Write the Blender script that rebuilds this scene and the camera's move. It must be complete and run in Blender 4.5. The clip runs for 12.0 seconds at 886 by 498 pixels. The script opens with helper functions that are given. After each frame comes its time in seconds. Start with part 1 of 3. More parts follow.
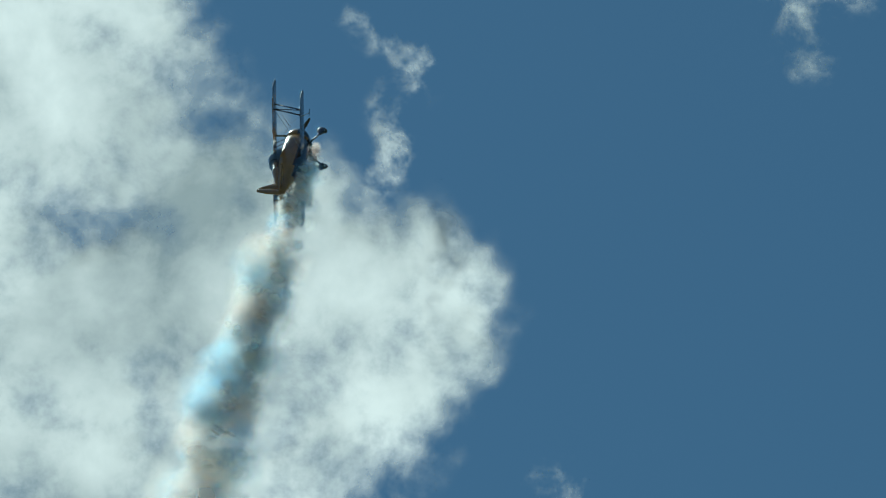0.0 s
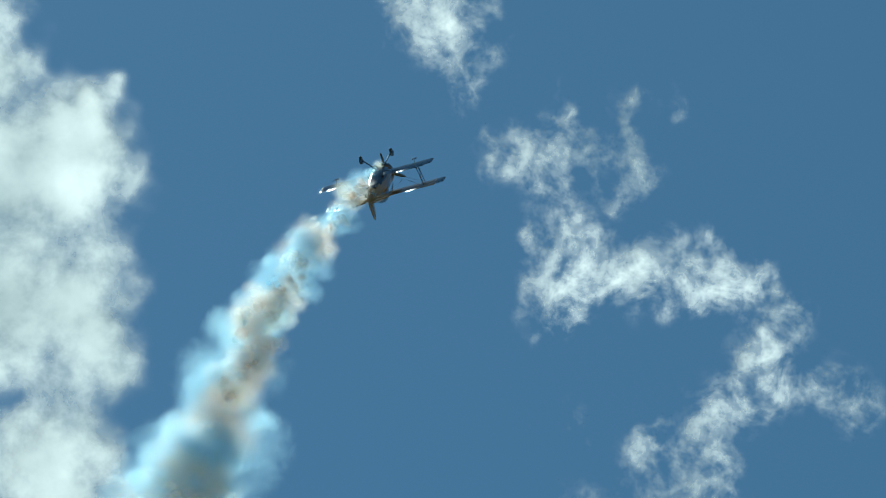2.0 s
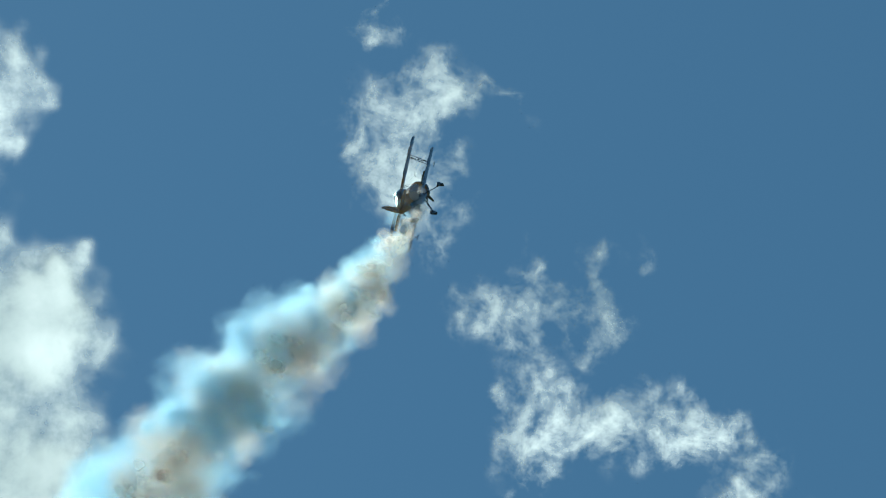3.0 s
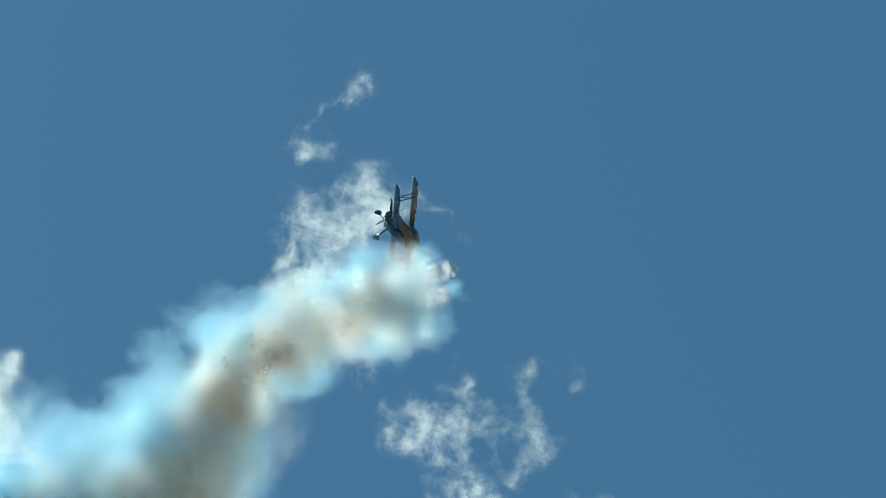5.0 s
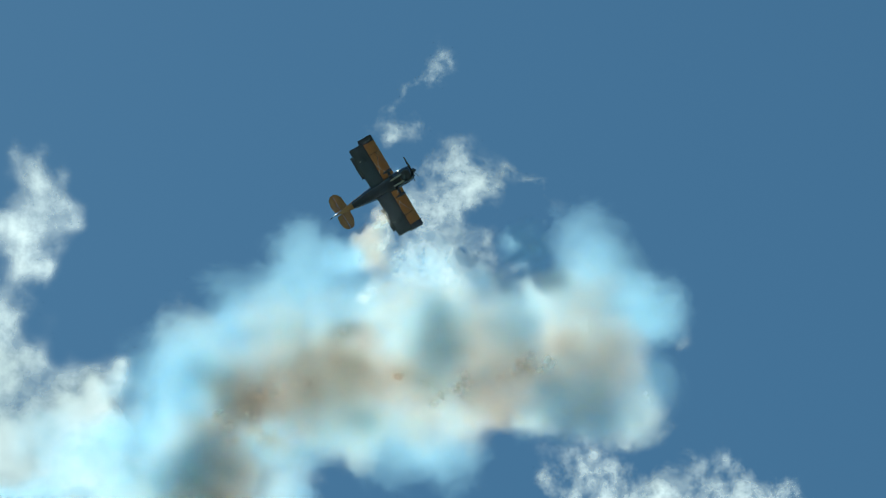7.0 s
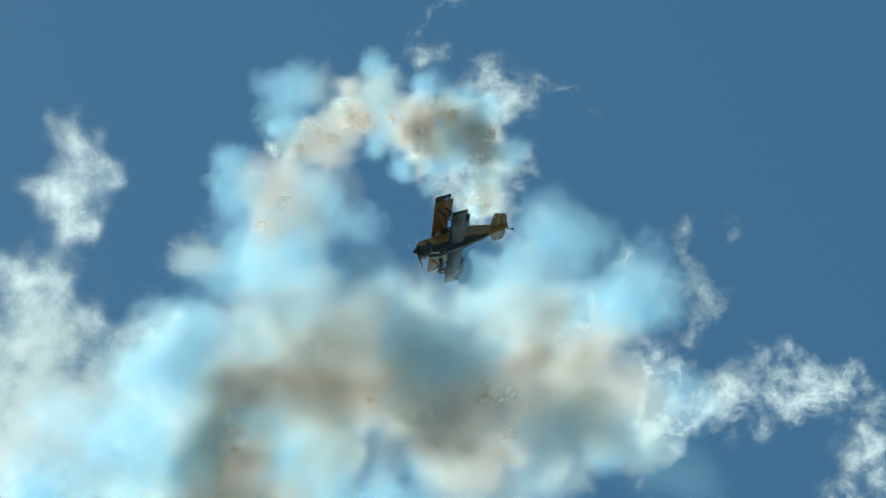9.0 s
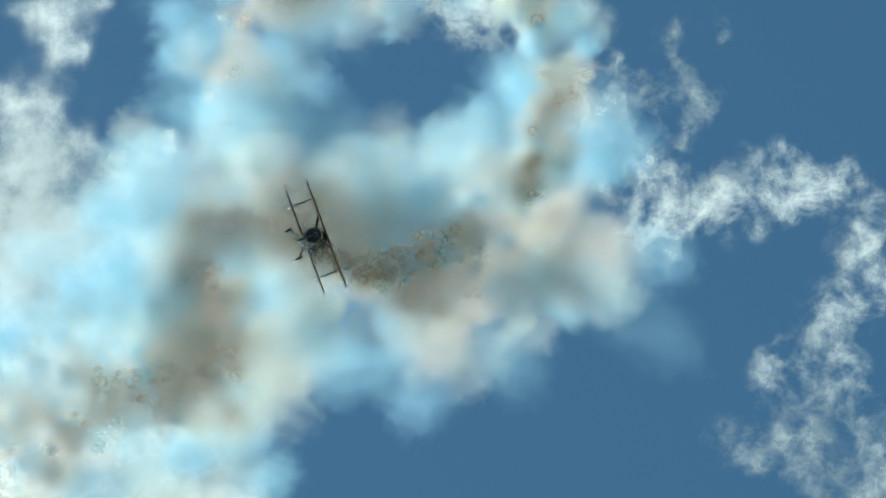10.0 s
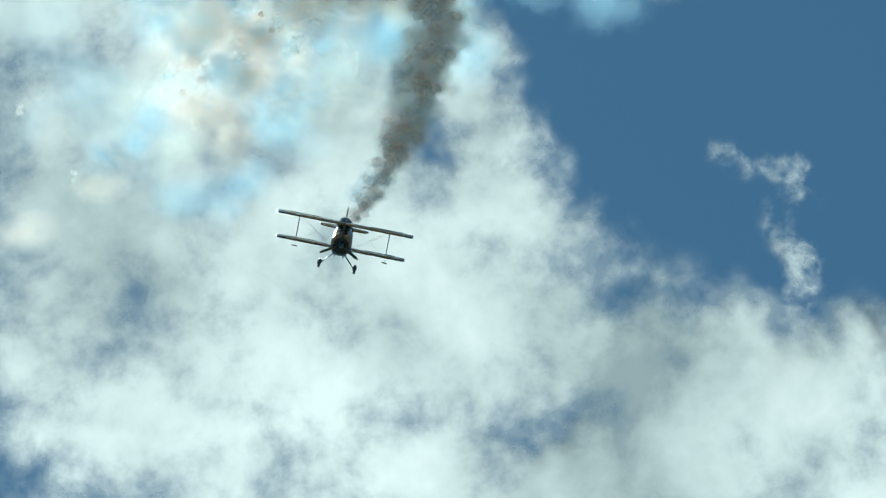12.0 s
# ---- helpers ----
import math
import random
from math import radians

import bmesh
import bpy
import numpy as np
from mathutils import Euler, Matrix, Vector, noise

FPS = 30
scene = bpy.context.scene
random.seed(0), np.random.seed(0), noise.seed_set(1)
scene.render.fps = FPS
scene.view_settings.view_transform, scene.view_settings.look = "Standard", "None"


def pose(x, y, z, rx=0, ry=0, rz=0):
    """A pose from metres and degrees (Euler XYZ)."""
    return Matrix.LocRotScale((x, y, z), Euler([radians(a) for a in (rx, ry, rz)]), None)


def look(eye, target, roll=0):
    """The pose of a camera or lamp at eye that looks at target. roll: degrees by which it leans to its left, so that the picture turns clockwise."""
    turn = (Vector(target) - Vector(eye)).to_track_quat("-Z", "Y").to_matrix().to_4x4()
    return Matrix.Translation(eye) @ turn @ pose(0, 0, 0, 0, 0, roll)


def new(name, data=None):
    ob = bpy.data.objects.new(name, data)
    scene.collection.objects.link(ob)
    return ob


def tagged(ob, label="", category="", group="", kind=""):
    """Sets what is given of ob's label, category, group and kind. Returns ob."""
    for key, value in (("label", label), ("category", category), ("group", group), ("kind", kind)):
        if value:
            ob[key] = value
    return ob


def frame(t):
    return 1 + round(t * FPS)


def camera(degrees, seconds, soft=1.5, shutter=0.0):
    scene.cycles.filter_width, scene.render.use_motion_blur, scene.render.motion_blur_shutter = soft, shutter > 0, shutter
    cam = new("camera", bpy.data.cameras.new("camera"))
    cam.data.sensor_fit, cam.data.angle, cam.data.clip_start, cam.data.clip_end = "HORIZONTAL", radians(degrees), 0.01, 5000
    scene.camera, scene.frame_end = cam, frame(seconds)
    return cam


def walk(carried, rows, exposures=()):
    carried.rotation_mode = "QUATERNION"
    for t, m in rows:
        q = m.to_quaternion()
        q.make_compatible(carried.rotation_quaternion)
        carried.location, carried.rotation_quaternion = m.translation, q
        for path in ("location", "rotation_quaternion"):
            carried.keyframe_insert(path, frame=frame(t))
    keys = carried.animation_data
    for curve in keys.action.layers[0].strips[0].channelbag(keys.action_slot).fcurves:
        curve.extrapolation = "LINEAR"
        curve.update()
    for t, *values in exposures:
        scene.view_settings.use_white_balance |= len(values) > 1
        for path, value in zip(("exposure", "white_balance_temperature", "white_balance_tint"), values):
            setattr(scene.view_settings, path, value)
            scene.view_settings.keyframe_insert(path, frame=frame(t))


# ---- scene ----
# A stunt biplane climbs, stalls at the top, spins and dives, trailing smoke, seen from the ground.
EYE = Vector((0.0, 0.0, 1.7))
LENS = 14.0
FOCAL = 784 / math.tan(radians(LENS / 2))
cam = camera(LENS, 12.0, soft=1.2)
CAMERA_PATH = [  # seconds, pan, tilt, lean in degrees
    (0.0, -2.181, 54.403, 1.685),
    (0.2, -2.064, 55.548, 2.202),
    (0.3, -1.966, 56.345, 2.461),
    (0.4, -1.844, 56.935, 2.417),
    (0.5, -1.774, 57.336, 2.288),
    (0.7, -1.952, 58.004, 2.598),
    (0.9, -2.153, 58.808, 3.058),
    (1.0, -2.085, 59.359, 3.036),
    (1.1, -1.855, 60.024, 2.774),
    (1.2, -1.585, 60.671, 2.541),
    (1.3, -1.324, 61.267, 2.382),
    (1.4, -1.091, 61.813, 2.264),
    (1.5, -0.903, 62.307, 2.153),
    (1.6, -0.773, 62.753, 2.022),
    (1.7, -0.689, 63.160, 1.866),
    (1.8, -0.632, 63.543, 1.689),
    (1.9, -0.586, 63.913, 1.491),
    (2.0, -0.531, 64.283, 1.276),
    (2.1, -0.454, 64.661, 1.045),
    (2.3, -0.245, 65.396, 0.543),
    (2.5, -0.000, 66.000, 0.000),
    (2.6, 0.123, 66.220, -0.281),
    (2.8, 0.367, 66.535, -0.833),
    (3.0, 0.615, 66.792, -1.325),
    (3.2, 0.874, 67.094, -1.717),
    (3.5, 1.290, 67.585, -2.189),
    (3.7, 1.610, 67.879, -2.488),
    (4.1, 2.590, 68.317, -3.061),
    (4.5, 3.554, 68.554, -3.468),
    (4.9, 3.811, 68.595, -3.537),
    (5.3, 2.672, 68.443, -3.095),
    (5.5, 1.584, 68.295, -2.727),
    (5.8, 0.796, 67.988, -2.684),
    (6.0, 0.596, 67.770, -2.878),
    (6.2, 0.331, 67.591, -3.097),
    (6.5, -0.076, 67.572, -3.539),
    (6.8, -0.291, 67.976, -4.224),
    (7.0, -0.489, 68.272, -4.713),
    (7.2, -0.847, 68.440, -5.155),
    (7.6, -1.695, 68.619, -6.059),
    (8.0, -2.474, 68.592, -6.968),
    (8.4, -2.976, 68.281, -7.799),
    (8.8, -2.990, 67.604, -8.471),
    (9.0, -2.794, 67.100, -8.736),
    (9.2, -2.631, 66.467, -9.009),
    (9.5, -2.560, 65.442, -9.450),
    (9.6, -2.597, 65.124, -9.599),
    (9.7, -2.696, 64.830, -9.726),
    (10.0, -3.701, 64.118, -9.714),
    (10.2, -5.151, 63.789, -9.198),
    (10.3, -5.983, 63.638, -8.823),
    (10.5, -7.493, 63.283, -7.980),
    (10.6, -8.042, 63.052, -7.571),
    (10.8, -8.815, 62.488, -6.974),
    (10.9, -9.141, 62.171, -6.874),
    (11.0, -9.492, 61.839, -6.964),
    (11.1, -9.879, 61.511, -7.249),
    (11.2, -10.184, 61.226, -7.595),
    (11.3, -10.425, 60.961, -7.932),
    (11.4, -10.663, 60.670, -8.212),
    (11.5, -10.960, 60.309, -8.387),
    (11.6, -11.362, 59.846, -8.424),
    (11.7, -11.859, 59.291, -8.340),
    (11.8, -12.428, 58.668, -8.165),
    (12.0, -13.685, 57.309, -7.664),
]


def sight(pan, tilt):
    a, e = radians(pan), radians(tilt)
    return Vector((math.sin(a) * math.cos(e), math.cos(a) * math.cos(e), math.sin(e)))


walk(cam, [(t, look(EYE, EYE + sight(p, e) * 100, lean)) for t, p, e, lean in CAMERA_PATH],
     exposures=[(t, stops, 5500, -18.0) for t, stops in ((0.0, -0.15), (0.5, -0.1), (1.0, 0.18), (2.5, 0.26), (7.0, 0.26), (9.5, 0.08), (12.0, 0.0))])

scene.cycles.transparent_max_bounces = 128

# ---- daylight ----
SUN_WAY = Vector((-0.283, 0.212, 0.935)).normalized()
world = bpy.data.worlds.new("sky")
scene.world = world
world.use_nodes = True
wn = world.node_tree
sky = wn.nodes.new("ShaderNodeTexSky")
sky.sky_type = "NISHITA"
sky.sun_disc = False
sky.sun_elevation = math.asin(SUN_WAY.z)
sky.sun_rotation = math.atan2(SUN_WAY.x, SUN_WAY.y)
sky.air_density, sky.dust_density, sky.ozone_density = 1.0, 0.03, 0.0
wn.nodes["Background"].inputs["Strength"].default_value = 0.066
clean = wn.nodes.new("ShaderNodeMix")
clean.data_type, clean.blend_type = "RGBA", "MULTIPLY"
clean.inputs[0].default_value, clean.inputs[7].default_value = 1.0, (0.88, 1.0, 1.0, 1.0)
wn.links.new(sky.outputs["Color"], clean.inputs[6])
wn.links.new(clean.outputs[2], wn.nodes["Background"].inputs["Color"])
sun_data = bpy.data.lights.new("sun", "SUN")
sun_data.energy, sun_data.angle, sun_data.color = 5.0, radians(0.53), (1.0, 0.96, 0.90)
sun = new("sun", sun_data)
sun.matrix_world = look((0, 0, 900), Vector((0, 0, 900)) - SUN_WAY)

# ---- materials ----


def material(name):
    m = bpy.data.materials.new(name)
    m.use_nodes = True
    nt = m.node_tree
    return m, nt, nt.nodes["Principled BSDF"]


def paint(name, colour, rough=0.22, metal=0.0, grain=40.0, wear=0.22, coat=0.4):
    """Glossy aircraft paint with faint grime at two scales."""
    m, nt, p = material(name)
    tc = nt.nodes.new("ShaderNodeTexCoord")
    big = nt.nodes.new("ShaderNodeTexNoise")
    big.inputs["Scale"].default_value, big.inputs["Detail"].default_value = 2.2, 6
    fine = nt.nodes.new("ShaderNodeTexNoise")
    fine.inputs["Scale"].default_value, fine.inputs["Detail"].default_value = grain, 4
    for n in (big, fine):
        nt.links.new(tc.outputs["Object"], n.inputs["Vector"])
    add = nt.nodes.new("ShaderNodeMath")
    add.operation = "MULTIPLY"
    nt.links.new(big.outputs["Fac"], add.inputs[0])
    nt.links.new(fine.outputs["Fac"], add.inputs[1])
    ramp = nt.nodes.new("ShaderNodeValToRGB")
    ramp.color_ramp.elements[0].position, ramp.color_ramp.elements[1].position = 0.1, 0.45
    ramp.color_ramp.elements[0].color = (*[c * (1 - wear) for c in colour], 1)
    ramp.color_ramp.elements[1].color = (*colour, 1)
    nt.links.new(add.outputs[0], ramp.inputs[0])
    nt.links.new(ramp.outputs[0], p.inputs["Base Color"])
    rr = nt.nodes.new("ShaderNodeMapRange")
    rr.inputs["To Min"].default_value, rr.inputs["To Max"].default_value = rough * 0.7, rough * 1.4
    nt.links.new(big.outputs["Fac"], rr.inputs["Value"])
    nt.links.new(rr.outputs[0], p.inputs["Roughness"])
    p.inputs["Metallic"].default_value = metal
    p.inputs["Coat Weight"].default_value = coat
    p.inputs["Coat Roughness"].default_value = 0.08
    return m


GOLD = paint("gold_paint", (0.30, 0.15, 0.048))
NAVY = paint("navy_paint", (0.013, 0.022, 0.058))
CREAM = paint("pale_paint", (0.55, 0.53, 0.47))
BLACK = paint("black_rubber", (0.02, 0.02, 0.02), rough=0.7, coat=0.0)
STEEL = paint("brushed_steel", (0.45, 0.45, 0.46), rough=0.3, metal=1.0, coat=0.0)
WOOD = paint("dark_composite", (0.05, 0.045, 0.04), rough=0.3)
TINT = paint("smoked_canopy", (0.03, 0.035, 0.04), rough=0.06, coat=1.0)


def cloud_stuff(name, grain, rough, low, high, webbed):
    """Thin water cloud: lets sunlight through, torn open by drifting noise; webbed: drawn out into fine threads."""
    m, nt, p = material(name)
    nt.nodes.remove(p)
    out = nt.nodes["Material Output"]

    def math_node(operation, a, b, c=None):
        n = nt.nodes.new("ShaderNodeMath")
        n.operation = operation
        for slot, v in zip(n.inputs, (a, b, c)):
            if isinstance(v, (int, float)):
                slot.default_value = v
            elif v is not None:
                nt.links.new(v, slot)
        return n.outputs[0]

    def noise_node(scale, detail, roughness, distortion):
        n = nt.nodes.new("ShaderNodeTexNoise")
        n.inputs["Scale"].default_value, n.inputs["Detail"].default_value = scale, detail
        n.inputs["Roughness"].default_value, n.inputs["Distortion"].default_value = roughness, distortion
        nt.links.new(tc.outputs["Object"], n.inputs["Vector"])
        return n.outputs["Fac"]

    def smooth(value, low, high):
        n = nt.nodes.new("ShaderNodeMapRange")
        n.interpolation_type = "SMOOTHSTEP"
        n.inputs["From Min"].default_value, n.inputs["From Max"].default_value = low, high
        nt.links.new(value, n.inputs["Value"])
        return n.outputs[0]

    tc = nt.nodes.new("ShaderNodeTexCoord")
    att = nt.nodes.new("ShaderNodeAttribute")
    att.attribute_name = "thickness"
    thick = att.outputs["Fac"]
    big = noise_node(grain, 12, rough, 0.1)
    body = math_node("MULTIPLY_ADD", big, 2.6, thick)
    if webbed:
        # threads run where a bent noise crosses its middle
        bent = math_node("ABSOLUTE", math_node("SUBTRACT", noise_node(grain * 0.9, 7, 0.60, 0.35), 0.5), 0)
        thread = math_node("MULTIPLY_ADD", bent, -7.0, 0.75)
        body = math_node("MULTIPLY_ADD", thread, webbed, body)
    step = smooth(body, low, high)
    # grey cloud shading put into the colour, spread by noise
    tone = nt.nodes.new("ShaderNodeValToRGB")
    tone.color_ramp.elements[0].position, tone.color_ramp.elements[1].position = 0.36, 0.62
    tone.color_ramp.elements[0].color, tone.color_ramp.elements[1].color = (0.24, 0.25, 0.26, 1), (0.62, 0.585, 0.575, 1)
    painted_shade = math_node("MULTIPLY_ADD", big, 0.3, math_node("MULTIPLY", noise_node(0.0055, 5, 0.5, 0.2), 0.7))
    nt.links.new(painted_shade, tone.inputs[0])
    # nothing but clear air where the cloud has no body
    veiled = math_node("MULTIPLY", step, smooth(thick, 0.05, 0.42 if webbed else 0.30))
    glow = nt.nodes.new("ShaderNodeBsdfTranslucent")
    nt.links.new(tone.outputs[0], glow.inputs["Color"])
    clear = nt.nodes.new("ShaderNodeBsdfTransparent")
    mix = nt.nodes.new("ShaderNodeMixShader")
    nt.links.new(veiled, mix.inputs[0])
    nt.links.new(clear.outputs[0], mix.inputs[1])
    nt.links.new(glow.outputs[0], mix.inputs[2])
    nt.links.new(mix.outputs[0], out.inputs["Surface"])
    return m


def smoke_stuff(name, colour, strength, ragged, fine):
    """Oil smoke: soft curdled wisps with torn rims that let the sunlight through and scatter it."""
    m, nt, p = material(name)
    nt.nodes.remove(p)
    out = nt.nodes["Material Output"]
    uv = nt.nodes.new("ShaderNodeUVMap")
    ln = nt.nodes.new("ShaderNodeVectorMath")
    ln.operation = "LENGTH"
    nt.links.new(uv.outputs[0], ln.inputs[0])
    info = nt.nodes.new("ShaderNodeObjectInfo")
    shift = nt.nodes.new("ShaderNodeVectorMath")
    shift.operation = "MULTIPLY_ADD"
    nt.links.new(info.outputs["Random"], shift.inputs[0])
    shift.inputs[1].default_value = (91.0, 57.0, 33.0)
    nt.links.new(uv.outputs[0], shift.inputs[2])
    curl = nt.nodes.new("ShaderNodeTexNoise")
    curl.inputs["Scale"].default_value, curl.inputs["Detail"].default_value = fine, 5
    curl.inputs["Roughness"].default_value, curl.inputs["Distortion"].default_value = 0.58, 0.5
    nt.links.new(shift.outputs[0], curl.inputs["Vector"])
    # the body thins outwards, and the curls eat into its rim
    worn = nt.nodes.new("ShaderNodeMath")
    worn.operation = "MULTIPLY_ADD"
    nt.links.new(curl.outputs["Fac"], worn.inputs[0])
    worn.inputs[1].default_value = -ragged
    nt.links.new(ln.outputs["Value"], worn.inputs[2])
    fall = nt.nodes.new("ShaderNodeMapRange")
    fall.interpolation_type = "SMOOTHSTEP"
    fall.inputs["From Min"].default_value, fall.inputs["From Max"].default_value = 0.78 - 0.5 * ragged, 0.16 - 0.5 * ragged
    fall.inputs["To Min"].default_value, fall.inputs["To Max"].default_value = 0.0, strength
    nt.links.new(worn.outputs[0], fall.inputs["Value"])
    rim = nt.nodes.new("ShaderNodeMapRange")
    rim.interpolation_type = "SMOOTHSTEP"
    rim.inputs["From Min"].default_value, rim.inputs["From Max"].default_value = 0.92, 0.6
    nt.links.new(ln.outputs["Value"], rim.inputs["Value"])
    alpha = nt.nodes.new("ShaderNodeMath")
    alpha.operation = "MULTIPLY"
    nt.links.new(fall.outputs[0], alpha.inputs[0])
    nt.links.new(rim.outputs[0], alpha.inputs[1])
    vary = nt.nodes.new("ShaderNodeMix")
    vary.data_type = "RGBA"
    vary.inputs[6].default_value = (*[c * 0.9 for c in colour], 1)
    vary.inputs[7].default_value = (*[min(0.98, c * 1.06) for c in colour], 1)
    nt.links.new(info.outputs["Random"], vary.inputs[0])
    thru = nt.nodes.new("ShaderNodeBsdfTranslucent")
    face = nt.nodes.new("ShaderNodeBsdfDiffuse")
    for n in (thru, face):
        nt.links.new(vary.outputs[2], n.inputs["Color"])
    body = nt.nodes.new("ShaderNodeMixShader")
    body.inputs[0].default_value = 0.22
    nt.links.new(thru.outputs[0], body.inputs[1])
    nt.links.new(face.outputs[0], body.inputs[2])
    clear = nt.nodes.new("ShaderNodeBsdfTransparent")
    mix = nt.nodes.new("ShaderNodeMixShader")
    nt.links.new(alpha.outputs[0], mix.inputs[0])
    nt.links.new(clear.outputs[0], mix.inputs[1])
    nt.links.new(body.outputs[0], mix.inputs[2])
    nt.links.new(mix.outputs[0], out.inputs["Surface"])
    return m


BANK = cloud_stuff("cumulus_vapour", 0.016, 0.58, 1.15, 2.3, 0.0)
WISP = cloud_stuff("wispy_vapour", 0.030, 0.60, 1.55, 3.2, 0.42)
# smoke colour stands in for light: tan through the core, blue scattered at edges
TAN_LIGHT, CREAM_LIGHT, BLUE_LIGHT = (0.95, 0.79, 0.70), (0.96, 0.91, 0.83), (0.58, 0.80, 0.98)
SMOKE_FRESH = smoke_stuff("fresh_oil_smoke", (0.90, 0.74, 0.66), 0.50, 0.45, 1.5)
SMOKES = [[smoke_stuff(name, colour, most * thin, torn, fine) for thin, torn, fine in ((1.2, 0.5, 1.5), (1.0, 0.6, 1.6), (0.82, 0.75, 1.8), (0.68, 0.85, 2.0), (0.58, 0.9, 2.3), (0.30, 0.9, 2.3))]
          for name, colour, most in (("dense_smoke_tan_light", TAN_LIGHT, 0.33), ("smoke_cream_light", CREAM_LIGHT, 0.30), ("thin_smoke_blue_light", BLUE_LIGHT, 0.27))]


def grass():
    m, nt, p = material("mown_grass")
    n = nt.nodes.new("ShaderNodeTexNoise")
    n.inputs["Scale"].default_value, n.inputs["Detail"].default_value = 0.3, 8
    r = nt.nodes.new("ShaderNodeValToRGB")
    r.color_ramp.elements[0].color, r.color_ramp.elements[1].color = (0.045, 0.055, 0.03, 1), (0.10, 0.105, 0.065, 1)
    tc = nt.nodes.new("ShaderNodeTexCoord")
    nt.links.new(tc.outputs["Object"], n.inputs["Vector"])
    nt.links.new(n.outputs["Fac"], r.inputs[0])
    nt.links.new(r.outputs[0], p.inputs["Base Color"])
    p.inputs["Roughness"].default_value = 0.9
    return m


# ---- large forms: ground and clouds ----


def sheet(name, verts, faces, mats, smooth=True):
    me = bpy.data.meshes.new(name)
    me.from_pydata(verts, [], faces)
    for m in mats:
        me.materials.append(m)
    if smooth:
        me.polygons.foreach_set("use_smooth", [True] * len(me.polygons))
    return me


def build_ground():
    n, s = 24, 4500.0
    vs = [(s * (2 * i / n - 1), s * (2 * j / n - 1), 0.0) for j in range(n + 1) for i in range(n + 1)]
    fs = [(j * (n + 1) + i, j * (n + 1) + i + 1, (j + 1) * (n + 1) + i + 1, (j + 1) * (n + 1) + i) for j in range(n) for i in range(n)]
    tagged(new("ground", sheet("ground", vs, fs, [grass()])), "mown green airfield grass reaching the horizon", "ground", kind="structure")


build_ground()

# the sky's tangent frame, in which the clouds are laid out
SKY_MID = sight(-4.0, 62.0)
SKY_RIGHT = Vector((math.cos(radians(-4.0)), -math.sin(radians(-4.0)), 0.0))
SKY_UP = SKY_RIGHT.cross(SKY_MID)


def build_cloud(seed, label, strokes, vapour):
    """One cloud: billows laid along strokes (ends, width, thickness), bulging where it is thick."""
    st = np.array(strokes, float)
    w = st[:, 4]
    x0 = (np.minimum(st[:, 0], st[:, 2]) - 2.1 * w).min()
    x1 = (np.maximum(st[:, 0], st[:, 2]) + 2.1 * w).max()
    y0 = (np.minimum(st[:, 1], st[:, 3]) - 2.1 * w).min()
    y1 = (np.maximum(st[:, 1], st[:, 3]) + 2.1 * w).max()
    gap = 9.0
    nx, ny = int((x1 - x0) / gap) + 2, int((y1 - y0) / gap) + 2
    X, Y = np.meshgrid(x0 + np.arange(nx) * gap, y0 + np.arange(ny) * gap)
    clear, hole = np.ones_like(X), np.zeros_like(X)
    # ragged edges: the strokes are bent by slow and quick waves
    X0, Y0 = X, Y
    X = X0 + 13 * np.sin(X0 / 41 + Y0 / 27 + seed) + 7 * np.sin(X0 / 13 - Y0 / 19 + 2 * seed) + 4 * np.sin(Y0 / 7 + X0 / 31)
    Y = Y0 + 13 * np.sin(Y0 / 37 - X0 / 33 + 3 * seed) + 7 * np.sin(Y0 / 17 + X0 / 11 + seed) + 4 * np.sin(X0 / 8 - Y0 / 29)
    for a, b, c, d, wide, s in strokes:
        ex, ey = c - a, d - b
        k = np.clip(((X - a) * ex + (Y - b) * ey) / (ex * ex + ey * ey + 1e-6), 0, 1)
        r2 = ((X - a - k * ex) ** 2 + (Y - b - k * ey) ** 2) / (wide * wide)
        g = np.exp(-r2 * 0.9)
        if s > 0:
            clear *= 1 - min(0.995, s) * g
        else:
            hole += -0.62 * s * g
    dens = np.clip((1 - clear) - hole, 0, 1)
    X, Y = X0, Y0
    keep = dens > 0.03
    far = 2700.0 + 40.0 * seed
    D = (SKY_MID[0] + 0 * X, SKY_MID[1] + 0 * X, SKY_MID[2] + 0 * X)
    P = np.stack([D[i] + SKY_RIGHT[i] * X / FOCAL + SKY_UP[i] * Y / FOCAL for i in range(3)], -1)
    P /= np.linalg.norm(P, axis=-1, keepdims=True)
    bulge = far - 16.0 * dens
    P = P * bulge[..., None] + np.array(EYE)
    idx = -np.ones(X.shape, int)
    cell = np.zeros(X.shape, bool)
    cell[:-1, :-1] = keep[:-1, :-1] | keep[1:, :-1] | keep[:-1, 1:] | keep[1:, 1:]
    used = cell.copy()
    used[1:, :] |= cell[:-1, :]
    used[:, 1:] |= cell[:, :-1]
    used[1:, 1:] |= cell[:-1, :-1]
    idx[used] = np.arange(used.sum())
    jj, ii = np.nonzero(cell)
    faces = np.stack([idx[jj, ii], idx[jj, ii + 1], idx[jj + 1, ii + 1], idx[jj + 1, ii]], 1).tolist()
    me = sheet("cloud", P[used].tolist(), faces, [vapour])
    me.attributes.new("thickness", "FLOAT", "POINT").data.foreach_set("value", dens[used].astype(np.float32))
    return tagged(new("cloud", me), label, "cloud", group="clouds", kind="structure")


